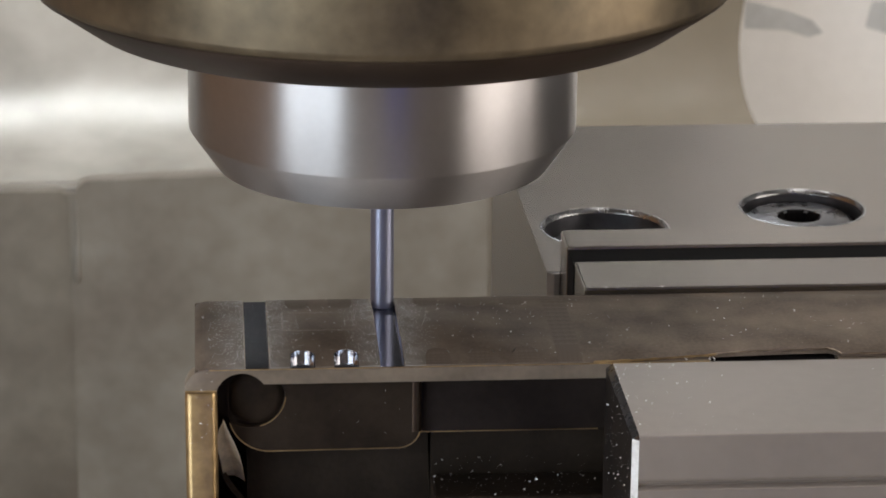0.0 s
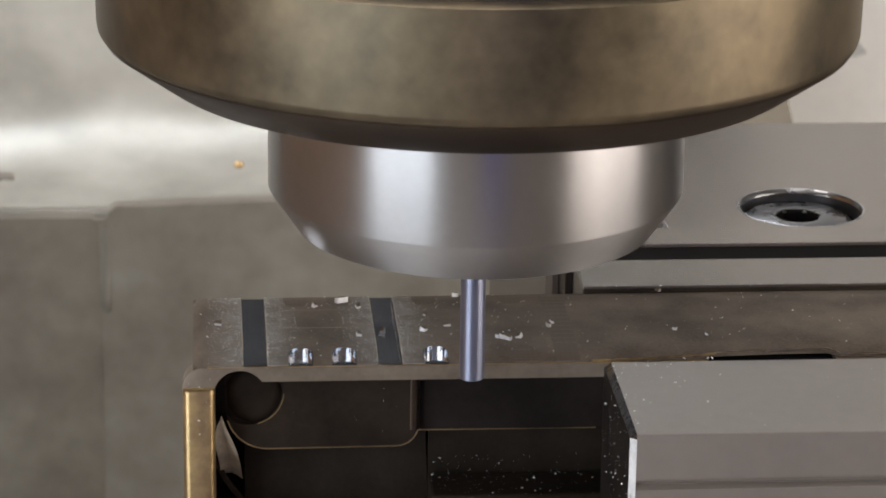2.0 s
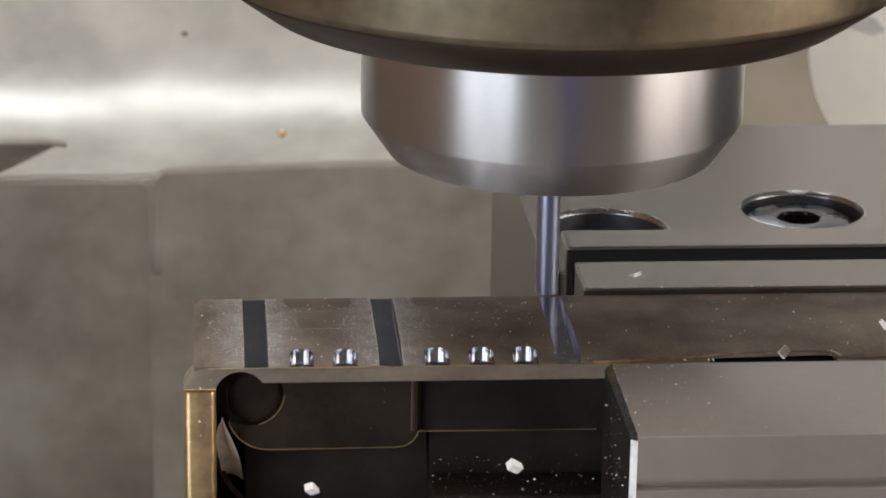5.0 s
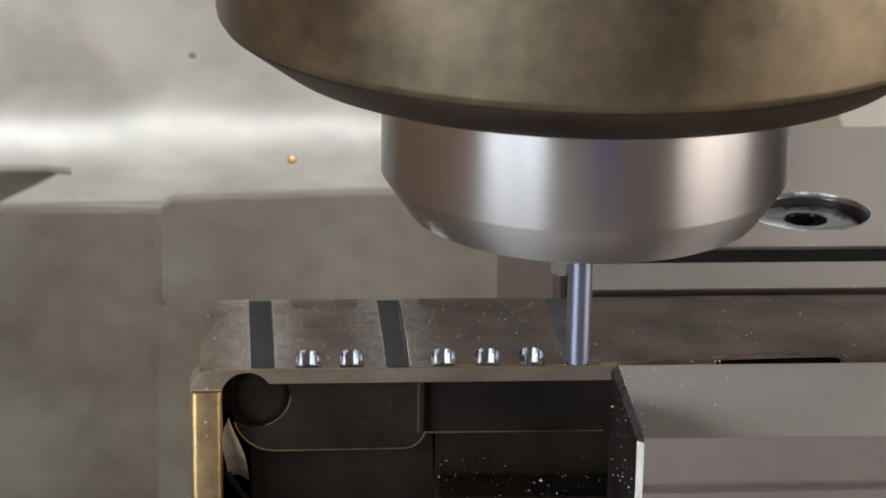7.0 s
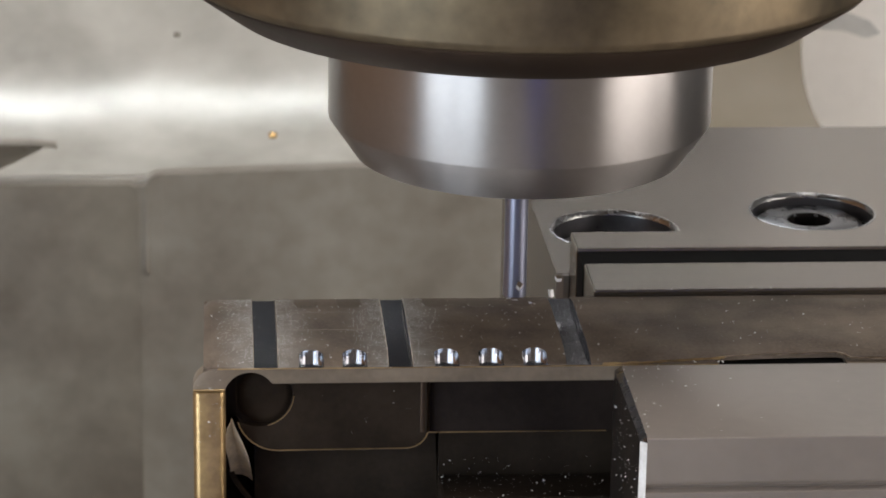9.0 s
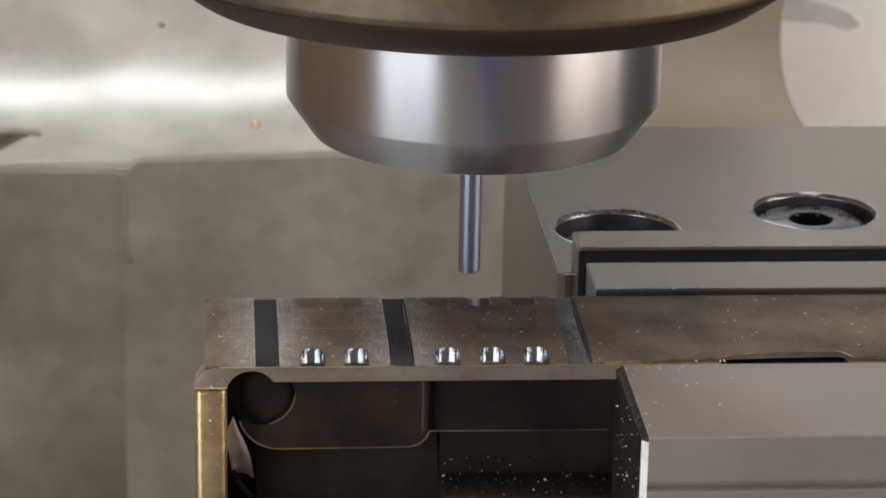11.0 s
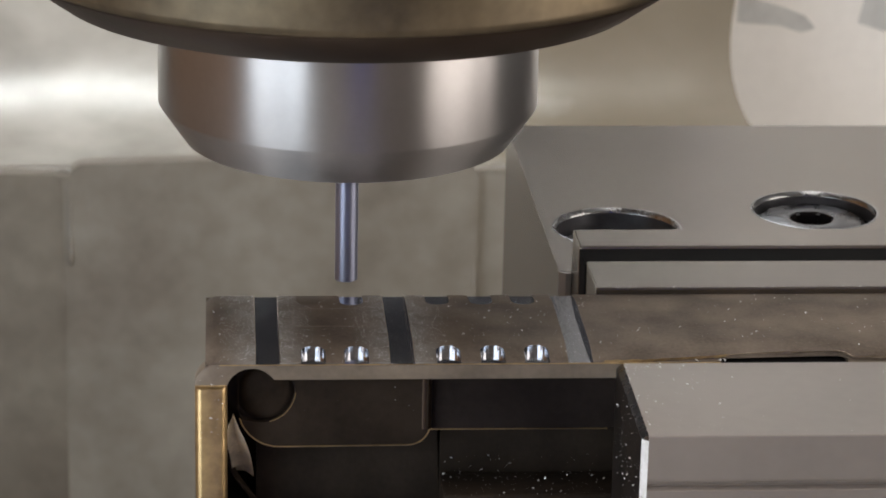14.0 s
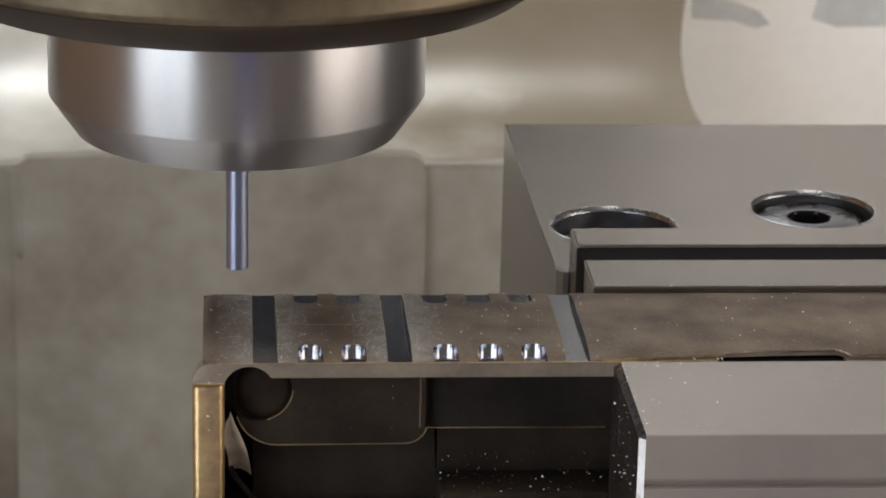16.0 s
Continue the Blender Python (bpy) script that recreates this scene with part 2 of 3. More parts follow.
# ---- the room ----
def room():
    tagged(part("floor", block(-2200, 2400, -2200, 2400, -950, -900), FLOOR), "grey concrete workshop floor", "floor", kind="structure")
    for name, x0, x1, y0, y1, mat in (("wall_north", -2200, 2400, 2400, 2500, WALL), ("wall_west", -2300, -2200, -2200, 2400, TAN), ("wall_east", 2400, 2500, -2200, 2400, WALL)):
        tagged(part(name, block(x0, x1, y0, y1, -950, 2000), mat), "plain painted workshop wall", "wall", kind="structure")
    tagged(part("wall_south", block(-2200, 2400, -2300, -2200, -950, 2000), WARM_WALL), "plain grey painted workshop wall", "wall", kind="structure")
    # Blue panel added behind the camera for the nut's blue reflection.
    tagged(part("blue_panel", block(20, 390, -2196, -2160, -900, 1150, 6), BLUE), "blue panel standing in for an unseen thing mirrored in the nut", "door", kind="structure")
    tagged(part("ceiling", block(-2300, 2500, -2300, 2500, 2000, 2100), WALL), "plain grey workshop ceiling", "ceiling", kind="structure")


room()

def window(name, eye, target, width, height, bars):
    """An unseen frame with upright bars, added before a lamp to stripe its light."""
    half, tall = width * 500, height * 500
    bm = bmesh.new()
    spans = [(-half - 40, -half, -tall - 40, tall + 40), (half, half + 40, -tall - 40, tall + 40), (-half, half, -tall - 40, -tall), (-half, half, tall, tall + 40)]
    spans += [(b - w / 2, b + w / 2, -tall, tall) for b, w in bars]
    for x0, x1, y0, y1 in spans:
        piece = bmesh.ops.create_cube(bm, size=1)
        for v in piece["verts"]:
            v.co = Vector((x0 if v.co.x < 0 else x1, y0 if v.co.y < 0 else y1, -60 if v.co.z < 0 else -20))
    ob = part(name, bm, WALL)
    ob.matrix_world = look(eye, target)
    tagged(ob, "unseen grey frame with upright bars, added to stripe a lamp", "window", kind="structure")


# Added bars that break up the lamp bands mirrored in the nut.
window("lamp_bars_1", (-1.45, -1.45, 0.06), (0, 0.05, 0.02), 1.25, 1.86, ((-420, 40), (-160, 30), (60, 110), (360, 40)))
window("lamp_bars_2", (1.95, -0.70, 0.06), (0.05, 0.05, 0.02), 1.60, 1.86, ((-560, 100), (-330, 30), (-60, 40), (330, 130), (560, 30)))

# ---- the machine table and the vise ----


def machine_table():
    t = thing("machine_table", "grey cast iron milling table under the vise", "machine table")
    # The unseen top reaches far left to shade the lower column.
    part("table_top", block(-480, 440, -150, 172, -150, -100, 2), TABLE, t)
    part("pedestal", block(-200, 300, -120, 120, -900, -150, 4), CASTING, t)
    # Unseen dark block, added to stop floor light reaching the column.
    part("bounce_block", block(-260, 320, 118, 425, -330, -262, 8), DARK_HEAD, t, "unseen dark block added to keep low light off the column")


machine_table()
BACK = 25.8


def vise_bed():
    v = thing("vise_bed", "grey ground steel bed of a machine vise", "vise")
    part("bed", block(44.8, 220, -140, 140, -100, -60, 1.5), GROUND, v)


def rear_jaw():
    v = thing("rear_vise_jaw", "fixed grey ground steel vise jaw with two counterbored bolts", "vise jaw")
    bores = [arc(55.9, 72.5, 9.6, 0, 360, 40)[:-1], arc(88.0, 80.9, 9.6, 0, 360, 40)[:-1]]
    part("jaw_body", sheet([(44.8, 52.2), (220, 52.2), (220, 128), (44.0, 128)], bores, -60, -5.7), GROUND, v)
    part("jaw_face_plate", block(46.6, 220, 44.0, 52.1, -60, 0.8, 0.35), GROUND, v)
    part("corner_chamfer", sheet([(44.75, 52.15), (45.7, 51.2), (46.5, 51.2), (46.5, 52.15)], [], -60, -5.75), JAW, v, "chamfered corner")
    for x, y, low in ((55.9, 72.5, 2.2), (88.0, 80.9, 0.9)):
        b = part("socket_bolt", lathe([(3.2, -6.6 - low), (3.5, -6.2 - low), (7.4, -6.2 - low), (8.3, -6.7 - low), (8.5, -7.4 - low), (8.5, -22), (0, -22)], 48, x - 0.35, y + 0.3), BOLT, v, "steel socket head bolt", True)
        # The shade inside the socket is a black cup.
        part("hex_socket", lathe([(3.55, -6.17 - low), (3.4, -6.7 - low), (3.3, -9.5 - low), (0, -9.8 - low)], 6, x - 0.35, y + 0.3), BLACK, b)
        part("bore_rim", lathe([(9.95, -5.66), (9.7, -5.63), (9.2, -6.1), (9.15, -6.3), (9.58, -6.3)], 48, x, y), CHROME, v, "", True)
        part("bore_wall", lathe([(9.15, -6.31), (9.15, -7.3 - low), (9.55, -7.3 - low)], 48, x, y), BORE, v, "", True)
        # A black ring gives the shade between bolt and bore.
        part("bore_shade", lathe([(9.4, -7.3 - low), (8.3, -7.3 - low), (8.3, -7.8 - low), (9.4, -7.8 - low)], 48, x, y), BLACK, v)


def clamp_plate():
    v = thing("clamp_plate", "grey ground steel plate between vise jaw and workpiece", "vise plate")
    # A black block fills the slot in place of its deep shade.
    part("gap_shade", block(46.75, 220, 37.45, 43.95, -60, 0.4), BLACK, v, "black fill standing for the shade in the gap")
    part("plate", block(46.9, 220, BACK + 0.1, 37.4, -60, 0.9, 0.25), PLATE, v)


def front_jaw():
    v = thing("front_vise_jaw", "moving grey ground steel vise jaw with a chamfered edge", "vise jaw")
    face = [(-0.15, -60), (-0.15, -0.4), (-0.5, -0.1), (-25.25, -0.1), (-25.36, -0.16), (-25.4, -0.3), (-25.4, -5.8), (-25.25, -6.2), (-24.75, -6.6), (-24.5, -6.95), (-24.95, -7.15), (-25.4, -7.35), (-25.4, -60)]
    part("jaw_body", sheet(face, [], 47.3, 220, "x"), JAW, v)
    bevel = [(-0.15, -60), (-0.15, -0.9), (-24.6, -0.7), (-24.6, -60)]
    # The end face is much darker than the rest of the jaw.
    part("end_face", sheet(bevel, [], 46.5, 47.28, "x"), DARK_END, v, "darker end face of the jaw")
    corner = [(46.5, -24.6), (47.28, -24.6), (47.28, -25.35)]
    # The near-white chip colour paints the gleam along this corner.
    part("corner_chamfer", sheet(corner, [], -60, -0.75), CHIP, v, "chamfered corner, its gleam put into a pale colour")
    edge = bmesh.new()
    low = [edge.verts.new(c) for c in ((46.5, -0.15, -0.9), (46.5, -24.6, -0.75), (47.28, -25.3, -0.75), (47.32, -24.9, -0.12), (47.32, -0.5, -0.12))]
    edge.faces.new(low)
    part("edge_chamfer", edge, BOLT, v)


vise_bed()
rear_jaw()
clamp_plate()
front_jaw()

# ---- the workpiece ----
CUTTER = 1.5875
FLOOR_Z = -0.2
LEFT, RIGHT = -6.4, 180.0
GROOVES = (1.59, 18.87, 41.86)
FRONT_NOTCHES = (7.4, 13.0, 24.85, 30.6, 36.3)
BACK_NOTCHES = (7.3, 13.1, 24.7, 30.6, 36.3)
FRONT_IN, BACK_IN = 2.5, 20.9


def crown(y):
    """The height of the rounded top across its width."""
    rise = 1 - min(max(min(y, BACK - y), 0) / 7.0, 1)
    return 0.95 * (1 - rise * rise)


def top_strip(x0, x1, fronts, backs, slit=None):
    """One land of the top between two grooves, with the notches cut into its long edges."""
    pts = [(x0, 0)]
    for x in fronts:
        pts += [(x - CUTTER, 0), *arc(x, FRONT_IN, CUTTER, 180, 0, 14), (x + CUTTER, 0)]
    if slit:
        a, b = slit
        pts += [(50, 0.15), (a - 0.2, 1.0), (a + 1.5, 1.35), (a + 8, 1.75), (b - 1.0, 2.0), (b + 0.2, 1.3), (b + 0.8, 0.7)]
    pts += [(x1, 0.6 if slit else 0), (x1, BACK)]
    for x in sorted(backs, reverse=True):
        pts += [(x + CUTTER, BACK), *arc(x, BACK_IN, CUTTER, 0, -180, 14), (x - CUTTER, BACK)]
    pts.append((x0, BACK))
    bm = sheet(pts, [], FLOOR_Z, 1.0)
    for y in (0.6, 1.2, 2, 3, 4, 5, 6, 7, 13, 18.8, 19.8, 20.8, 21.8, 22.8, 23.8, 24.6, 25.2):
        bmesh.ops.bisect_plane(bm, geom=bm.verts[:] + bm.edges[:] + bm.faces[:], plane_co=(0, y, 0), plane_no=(0, 1, 0))
    if x0 == LEFT:
        for x in (0.3, 0.6, 1.0, 1.5):
            bmesh.ops.bisect_plane(bm, geom=bm.verts[:] + bm.edges[:] + bm.faces[:], plane_co=(LEFT + x, 0, 0), plane_no=(1, 0, 0))
    for v in bm.verts:
        if v.co.z > 0.5:
            v.co.z = crown(v.co.y)
            if v.co.x < LEFT + 1.5:
                v.co.z -= 0.6 * (1 - (v.co.x - LEFT) / 1.5) ** 2
    return bm


def workpiece():
    w = thing("workpiece", "dark browned steel part with milled grooves, clamped in the vise", "workpiece")
    edges = [LEFT] + [e for g in GROOVES for e in (g - CUTTER, g + CUTTER)] + [RIGHT]
    lands = list(zip(edges[0::2], edges[1::2]))
    for a, b in lands:
        slit = (60.2, 76.7) if b == RIGHT else None
        land = part("top_land", top_strip(a, b, [x for x in FRONT_NOTCHES if a < x < b], [x for x in BACK_NOTCHES if a < x < b], slit), BLUED, w)
        land.data.materials.append(MILLED)
        for face in land.data.polygons:
            c = face.center / MM
            if abs(face.normal.z) < 0.3 and 0.05 < c.y < BACK - 0.05 and LEFT + 0.5 < c.x < 45:
                face.material_index = 1
    part("milled_floor", block(LEFT + 1.6, 44.5, 0.02, BACK - 0.02, -0.24, FLOOR_Z - 0.004), MILLED, w, "bright freshly milled steel in the cuts")
    profile = [(-5.0, -0.25), (60.2, -0.25), (60.2, -1.2), (76.9, -1.2), (76.9, -0.3), (RIGHT, -0.3), (RIGHT, -2.3), (2.45, -2.3), *arc(-0.45, -4.1, 3.35, 33, 158, 14), (-3.6, -3.05), (-7.75, -3.05), *arc(-5.0, -3.0, 2.75, 178, 92, 8)]
    # Black block for the shade down in the relief cut.
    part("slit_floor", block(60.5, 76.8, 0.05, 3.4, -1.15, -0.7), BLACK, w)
    part("roof", soften(sheet(profile, [], 0.0, 2.6, "y"), 1, 0.0, 0.16, 2), BROWNED, w, "", True)
    rear = [(-5.2, -0.3), (60.0, -0.3), (60.0, -1.25), (RIGHT, -1.25), (RIGHT, -2.3), (2.45, -2.3), *arc(-0.45, -4.1, 3.35, 33, 158, 14), (-3.6, -3.05), (-6.2, -3.05), *arc(-5.2, -1.3, 1.0, 180, 100, 5)]
    part("roof_rear", sheet(rear, [], 2.604, BACK, "y"), BROWNED, w)
    # The gold mirrored in this wall is put into its bronze colour.
    part("end_wall", block(-7.75, -3.6, -0.02, 3.6, -42, -3.12, 0.9, 4), BRONZED, w, "end wall, its golden reflection put into a bronze colour", True)
    part("end_wall_rear", block(-6.2, -3.7, 3.0, BACK, -42, -3.08), BROWNED, w)
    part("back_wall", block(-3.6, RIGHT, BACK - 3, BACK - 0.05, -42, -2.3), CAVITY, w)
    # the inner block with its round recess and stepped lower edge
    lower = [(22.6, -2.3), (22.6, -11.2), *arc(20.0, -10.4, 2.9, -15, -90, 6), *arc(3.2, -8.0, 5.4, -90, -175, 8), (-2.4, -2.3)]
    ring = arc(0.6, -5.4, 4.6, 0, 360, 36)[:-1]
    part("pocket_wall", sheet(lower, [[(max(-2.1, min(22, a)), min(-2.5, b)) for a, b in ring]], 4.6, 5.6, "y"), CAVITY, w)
    # The near-black floor paints the crescent of shade round the boss.
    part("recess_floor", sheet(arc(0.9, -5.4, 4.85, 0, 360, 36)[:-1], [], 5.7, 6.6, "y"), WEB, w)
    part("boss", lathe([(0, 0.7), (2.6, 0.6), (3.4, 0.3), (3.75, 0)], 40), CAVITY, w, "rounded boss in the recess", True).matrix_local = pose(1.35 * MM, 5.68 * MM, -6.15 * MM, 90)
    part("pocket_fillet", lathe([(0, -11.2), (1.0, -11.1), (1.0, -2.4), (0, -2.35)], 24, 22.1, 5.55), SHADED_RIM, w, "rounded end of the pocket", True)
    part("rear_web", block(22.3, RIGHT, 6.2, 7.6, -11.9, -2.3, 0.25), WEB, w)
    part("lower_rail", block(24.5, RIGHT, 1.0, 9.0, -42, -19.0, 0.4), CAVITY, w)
    bm = bmesh.new()
    west = [(-2.92, 0.6, -7.54), (-3.45, 0.8, -8.71), (-3.70, 1.6, -10.48), (-3.55, 3.1, -12.85), (-3.21, 5.6, -15.42), (-2.92, 9.6, -18.98)]
    east = [(-2.77, 0.6, -7.54), (-2.23, 0.8, -8.91), (-1.49, 1.6, -10.88), (-0.81, 3.1, -13.24), (-0.37, 5.6, -16.11), (-0.07, 9.6, -19.76)]
    strips = [[bm.verts.new(Vector(a).lerp(Vector(b), k / 4) + Vector((0, 1.2 * math.sin(math.pi * k / 4), 0))) for k in range(5)] for a, b in zip(west, east)]
    for a, b in zip(strips, strips[1:]):
        for k in range(4):
            bm.faces.new((a[k], a[k + 1], b[k + 1], b[k]))
    bmesh.ops.solidify(bm, geom=bm.faces[:], thickness=0.3)
    # The bright sliver in the hollow is painted by this pale curved strip.
    part("inner_wall_gleam", bm, GLEAM, w, "hollow inner wall, its gleam put into a pale colour", True)
    part("lower_rib", ridge([(-3.5, -16.6), (-3.1, -17.9), (-2.4, -19.4), (-1.6, -20.6), (-0.1, -22.6), (1.8, -24.6)], 9.0, 0.4), CAVITY, w, "rounded rib under the pale inner wall", True)
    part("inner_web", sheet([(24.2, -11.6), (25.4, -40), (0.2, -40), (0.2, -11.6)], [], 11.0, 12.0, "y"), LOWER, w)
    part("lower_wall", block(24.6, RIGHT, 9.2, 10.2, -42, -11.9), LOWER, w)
    edge = [*arc(3.2, -8.0, 5.4, 195, 270, 8), *arc(20.0, -10.4, 2.9, -90, -15, 6), (23.2, -11.0)]
    part("bright_edge", ridge(edge, 4.6, 0.10), BRONZED, w, "golden worn pocket edge")
    part("bright_edge", ridge([(23.2, -11.75), (46.5, -11.8)], 6.2, 0.09), BRONZED, w, "golden worn pocket edge")
    part("bright_edge", ridge([(-4.6, -0.26), (60, -0.26)], 0.0, 0.09), BRONZED, w, "golden worn top edge")
    part("bright_edge", ridge([(-7.7, -3.1), (-3.7, -3.1)], -0.02, 0.12), BRONZED, w, "golden worn corner edge")
    # A golden ridge draws the highlight along the recess.
    part("bright_edge", ridge([*arc(0.7, -5.4, 4.6, -75, -5, 8)], 4.6, 0.08), BRONZED, w, "rim of the recess, its highlight put into a golden ridge")
    for x in (GROOVES[0] - CUTTER, GROOVES[0] + CUTTER, GROOVES[1] - CUTTER, GROOVES[1] + CUTTER):
        part("burr", burr([(x, y, crown(y)) for y in (BACK * i / 40 for i in range(41))], 0.055), WORN, w, "thin bright burr along a groove")
    lip = [(45, 0.05), (50, 0.15), (55, 0.6), (60, 1.0), (61.7, 1.35), (68.2, 1.75), (75.7, 2.0), (76.4, 1.7), (76.9, 1.3), (77.5, 0.7), (90, 0.66)]
    fine = [(a[0] + (b[0] - a[0]) * i / 6, a[1] + (b[1] - a[1]) * i / 6) for a, b in zip(lip, lip[1:]) for i in range(6)]
    part("burr", burr([(x, y, crown(y)) for x, y in fine if x > 60], 0.15), WORN, w, "bare worn rim of the relief cut")
    part("bright_edge", burr([(x, y - 0.05, crown(y) - 0.02) for x, y in fine if x < 61], 0.17), BRONZED, w, "golden worn edge beside the relief cut")
    frame_ = [(5.6, 11.0), (14.2, 11.0), (14.8, 11.6), (14.8, 17.4), (14.2, 18.0), (5.6, 18.0), (5.0, 17.4), (5.0, 11.6)]
    inner_ = [(9.9 + (x - 9.9) * 0.975, 14.5 + (y - 14.5) * 0.955) for x, y in frame_]
    part("faint_frame", sheet(frame_, [inner_], 0.9, 0.954), BROWNED, w, "faint thin outline on the top")
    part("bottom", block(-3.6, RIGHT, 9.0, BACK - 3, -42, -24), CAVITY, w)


workpiece()

# ---- the machine, which travels over the vise as one ----


def spindle():
    s = thing("milling_spindle", "milling spindle with bronze nose, steel collet nut and end mill", "spindle")
    part("spindle_nose", lathe([(30, 41.4), (38, 42.2), (45.2, 45.8), (45.8, 46.15), (46.15, 46.6), (46.3, 47.3), (46.5, 59.4), (46.0, 59.8), (45, 59.9), (0, 59.9)], 160), BRASSY, s, "oily bronze coloured nose ring", True)
    part("nose_chamfer", lathe([(25, 41.2), (38.6, 41.1), (39.2, 41.25), (39.6, 41.5), (45.6, 45.75), (45.82, 46.1), (45.0, 45.9), (38, 42.0), (25, 41.9)], 160), SHADED_RIM, s, "lower chamfer of the nose, its shade put into the colour", True)
    part("quill", lathe([(44.6, 59.9), (44.8, 60.4), (44.8, 702), (0, 702)], 128), TURNED, s, "bright steel quill", True)
    part("collet_nut", lathe([(0, 19.9), (21.6, 20.5), (22.2, 20.8), (25.45, 25.5), (25.7, 25.9), (25.7, 41.5), (0, 41.5)], 160), TURNED, s, "bright turned steel collet nut", True)
    part("end_mill", lathe([(0, FLOOR_Z + 0.05), (1.45, FLOOR_Z + 0.02), (CUTTER - 0.02, FLOOR_Z + 0.15), (CUTTER - 0.02, 20.2), (0, 20.2)], 40), CARBIDE, s, "slim carbide end mill", True)
    part("spindle_head", block(-105, 105, -95, 1298, 700, 880, 10), DARK_HEAD, s, "dark grey machine head")
    return s


def column():
    c = thing("machine_column", "grey-green painted machine column with an oily apron", "machine column")
    mid = [(-62.6, -898.7), (58.4, -898.7), (58.4, -127), *arc(52.4, -126.6, 6, 5, 85, 8), (0, -119.6), (-54, -121.4), *arc(-58, -126, 4.6, 95, 175, 5)]
    part("centre_panel", soften(sheet(mid, [], 455, 461.5, "y"), 1, 455, 3.2, 5), CASTING, c, "", True)
    left = [(-112, -898.7), (-64.6, -898.7), (-64.6, -127), *arc(-67.6, -127.4, 3, 0, 85, 6), *arc(-107, -129.4, 5, 90, 180, 5)]
    part("left_panel", soften(sheet(left, [], 454.75, 461.2, "y"), 1, 454.75, 2.8, 5), BROWN_SHADE, c, "", True)
    part("seam", block(-67, -57.5, 454.95, 461, -898.7, -124.9, 0.04, 1), CASTING, c)
    part("recess", block(-300, 300, 458, 466, -898.7, -123.9, 3.0, 5), CASTING, c, "", True)
    bm = bmesh.new()
    steps, rows_ = 40, []
    for i in range(steps + 1):
        a = radians(90 * i / steps)
        y, z = 458 + 150 * math.sin(a), -124.5 + 150 * (1 - math.cos(a))
        last = min(152.0, 145 + 0.0225 * (math.degrees(a) - 24) ** 2)
        line = []
        for k in range(-100, 39):
            x = k * 4.0 if k < 38 else 1e9
            x = min(x, last + (k - 37) * 0.05)
            wave = 2.6 * math.sin(x / 47.0 + 2.2 * math.sin(x / 130.0)) - 0.035 * x + 0.5 * math.sin(x / 13.0 + 5 * a) + 0.25 * math.sin(x / 7.3 - 9 * a + 1.3 * math.sin(x / 31.0))
            line.append(bm.verts.new((x, y, z + wave * math.sin(a) * math.cos(a))))
        rows_.append(line)
    for a, b in zip(rows_, rows_[1:]):
        for i in range(len(a) - 1):
            bm.faces.new((a[i], a[i + 1], b[i + 1], b[i]))
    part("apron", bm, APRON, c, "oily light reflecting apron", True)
    for x, turn, size in ((-88.2, 33.7, 1.5), (-54.1, 32.7, 1.1)):
        a = radians(turn)
        drop = part("oil_spot", lathe([(0, 0.25), (size * 0.6, 0.2), (size, -0.3), (size * 0.6, -2.2), (0, -2.2)], 20), BROWN_SHADE, c, "dark dried oil spot", True)
        drop.matrix_local = pose(x * MM, (458 + 150 * math.sin(a)) * MM, (-124.3 + 150 * (1 - math.cos(a))) * MM, turn)
    # Two raised runs put the light streaks at the panel edges into shape.
    run = lathe([(0, -153), (0.6, -151.5), (0.75, -149), (0.45, -144), (0.35, -130), (0, -126)], 16, -62.4, 454.7)
    part("streak_run", run, CASTING, c, "raised run shaped for a light streak at the panel edge", True)
    run = lathe([(0, -166), (0.6, -163), (0.8, -158), (0.5, -148), (0.3, -134), (0, -131)], 16, 57.6, 455.6)
    part("streak_run", run, CASTING, c, "raised run shaped for a light streak at the panel edge", True)
    part("plug", lathe([(0, 0), (1.35, 0), (1.35, 1.2), (0, 1.6)], 16, -26.2, 480), BRASS, c, "small bright brass plug").location = (0.0015, 0, -0.1175)
    # Unseen dark panel, added for the grooves and vise top to mirror.
    part("upper_column", block(-420, 185, 1300, 1340, -898.7, 900, 12), DARK_HEAD, c, "dark grey upper column, unseen, set back to be mirrored")
    bm = bmesh.new()
    upper = [(-126, -111.2), (-108, -111.0), (-97, -111.0), (-88, -111.9)]
    lower = [(-126, -127), (-108, -122.6), (-97, -117.2), (-88, -112.6)]
    ring = [[bm.verts.new(p) for p in ((x, 456.5, z + 0.5), (x, 454.6, z + 0.2), (x, 454, z - 0.5), (x, 454.4, z - 1.2))] for x, z in upper]
    for a, b in zip(ring, ring[1:]):
        for k in range(3):
            bm.faces.new((a[k], b[k], b[k + 1], a[k + 1]))
    part("lug", bm, CASTING, c, "cast lug with a dark hollow underside")
    bm = bmesh.new()
    ring = [[bm.verts.new(p) for p in ((x, 454.4, z - 1.2), (x, 456, (z + zl) / 2 - 0.4), (x, 460, zl))] for (x, z), (_, zl) in zip(upper, lower)]
    for a, b in zip(ring, ring[1:]):
        for k in range(2):
            bm.faces.new((a[k], b[k], b[k + 1], a[k + 1]))
    # The browner paint gives this downward face its shade.
    part("hollow", bm, BROWN_SHADE, c, "underside of the lug, its shade put into browner paint", True)
    return c


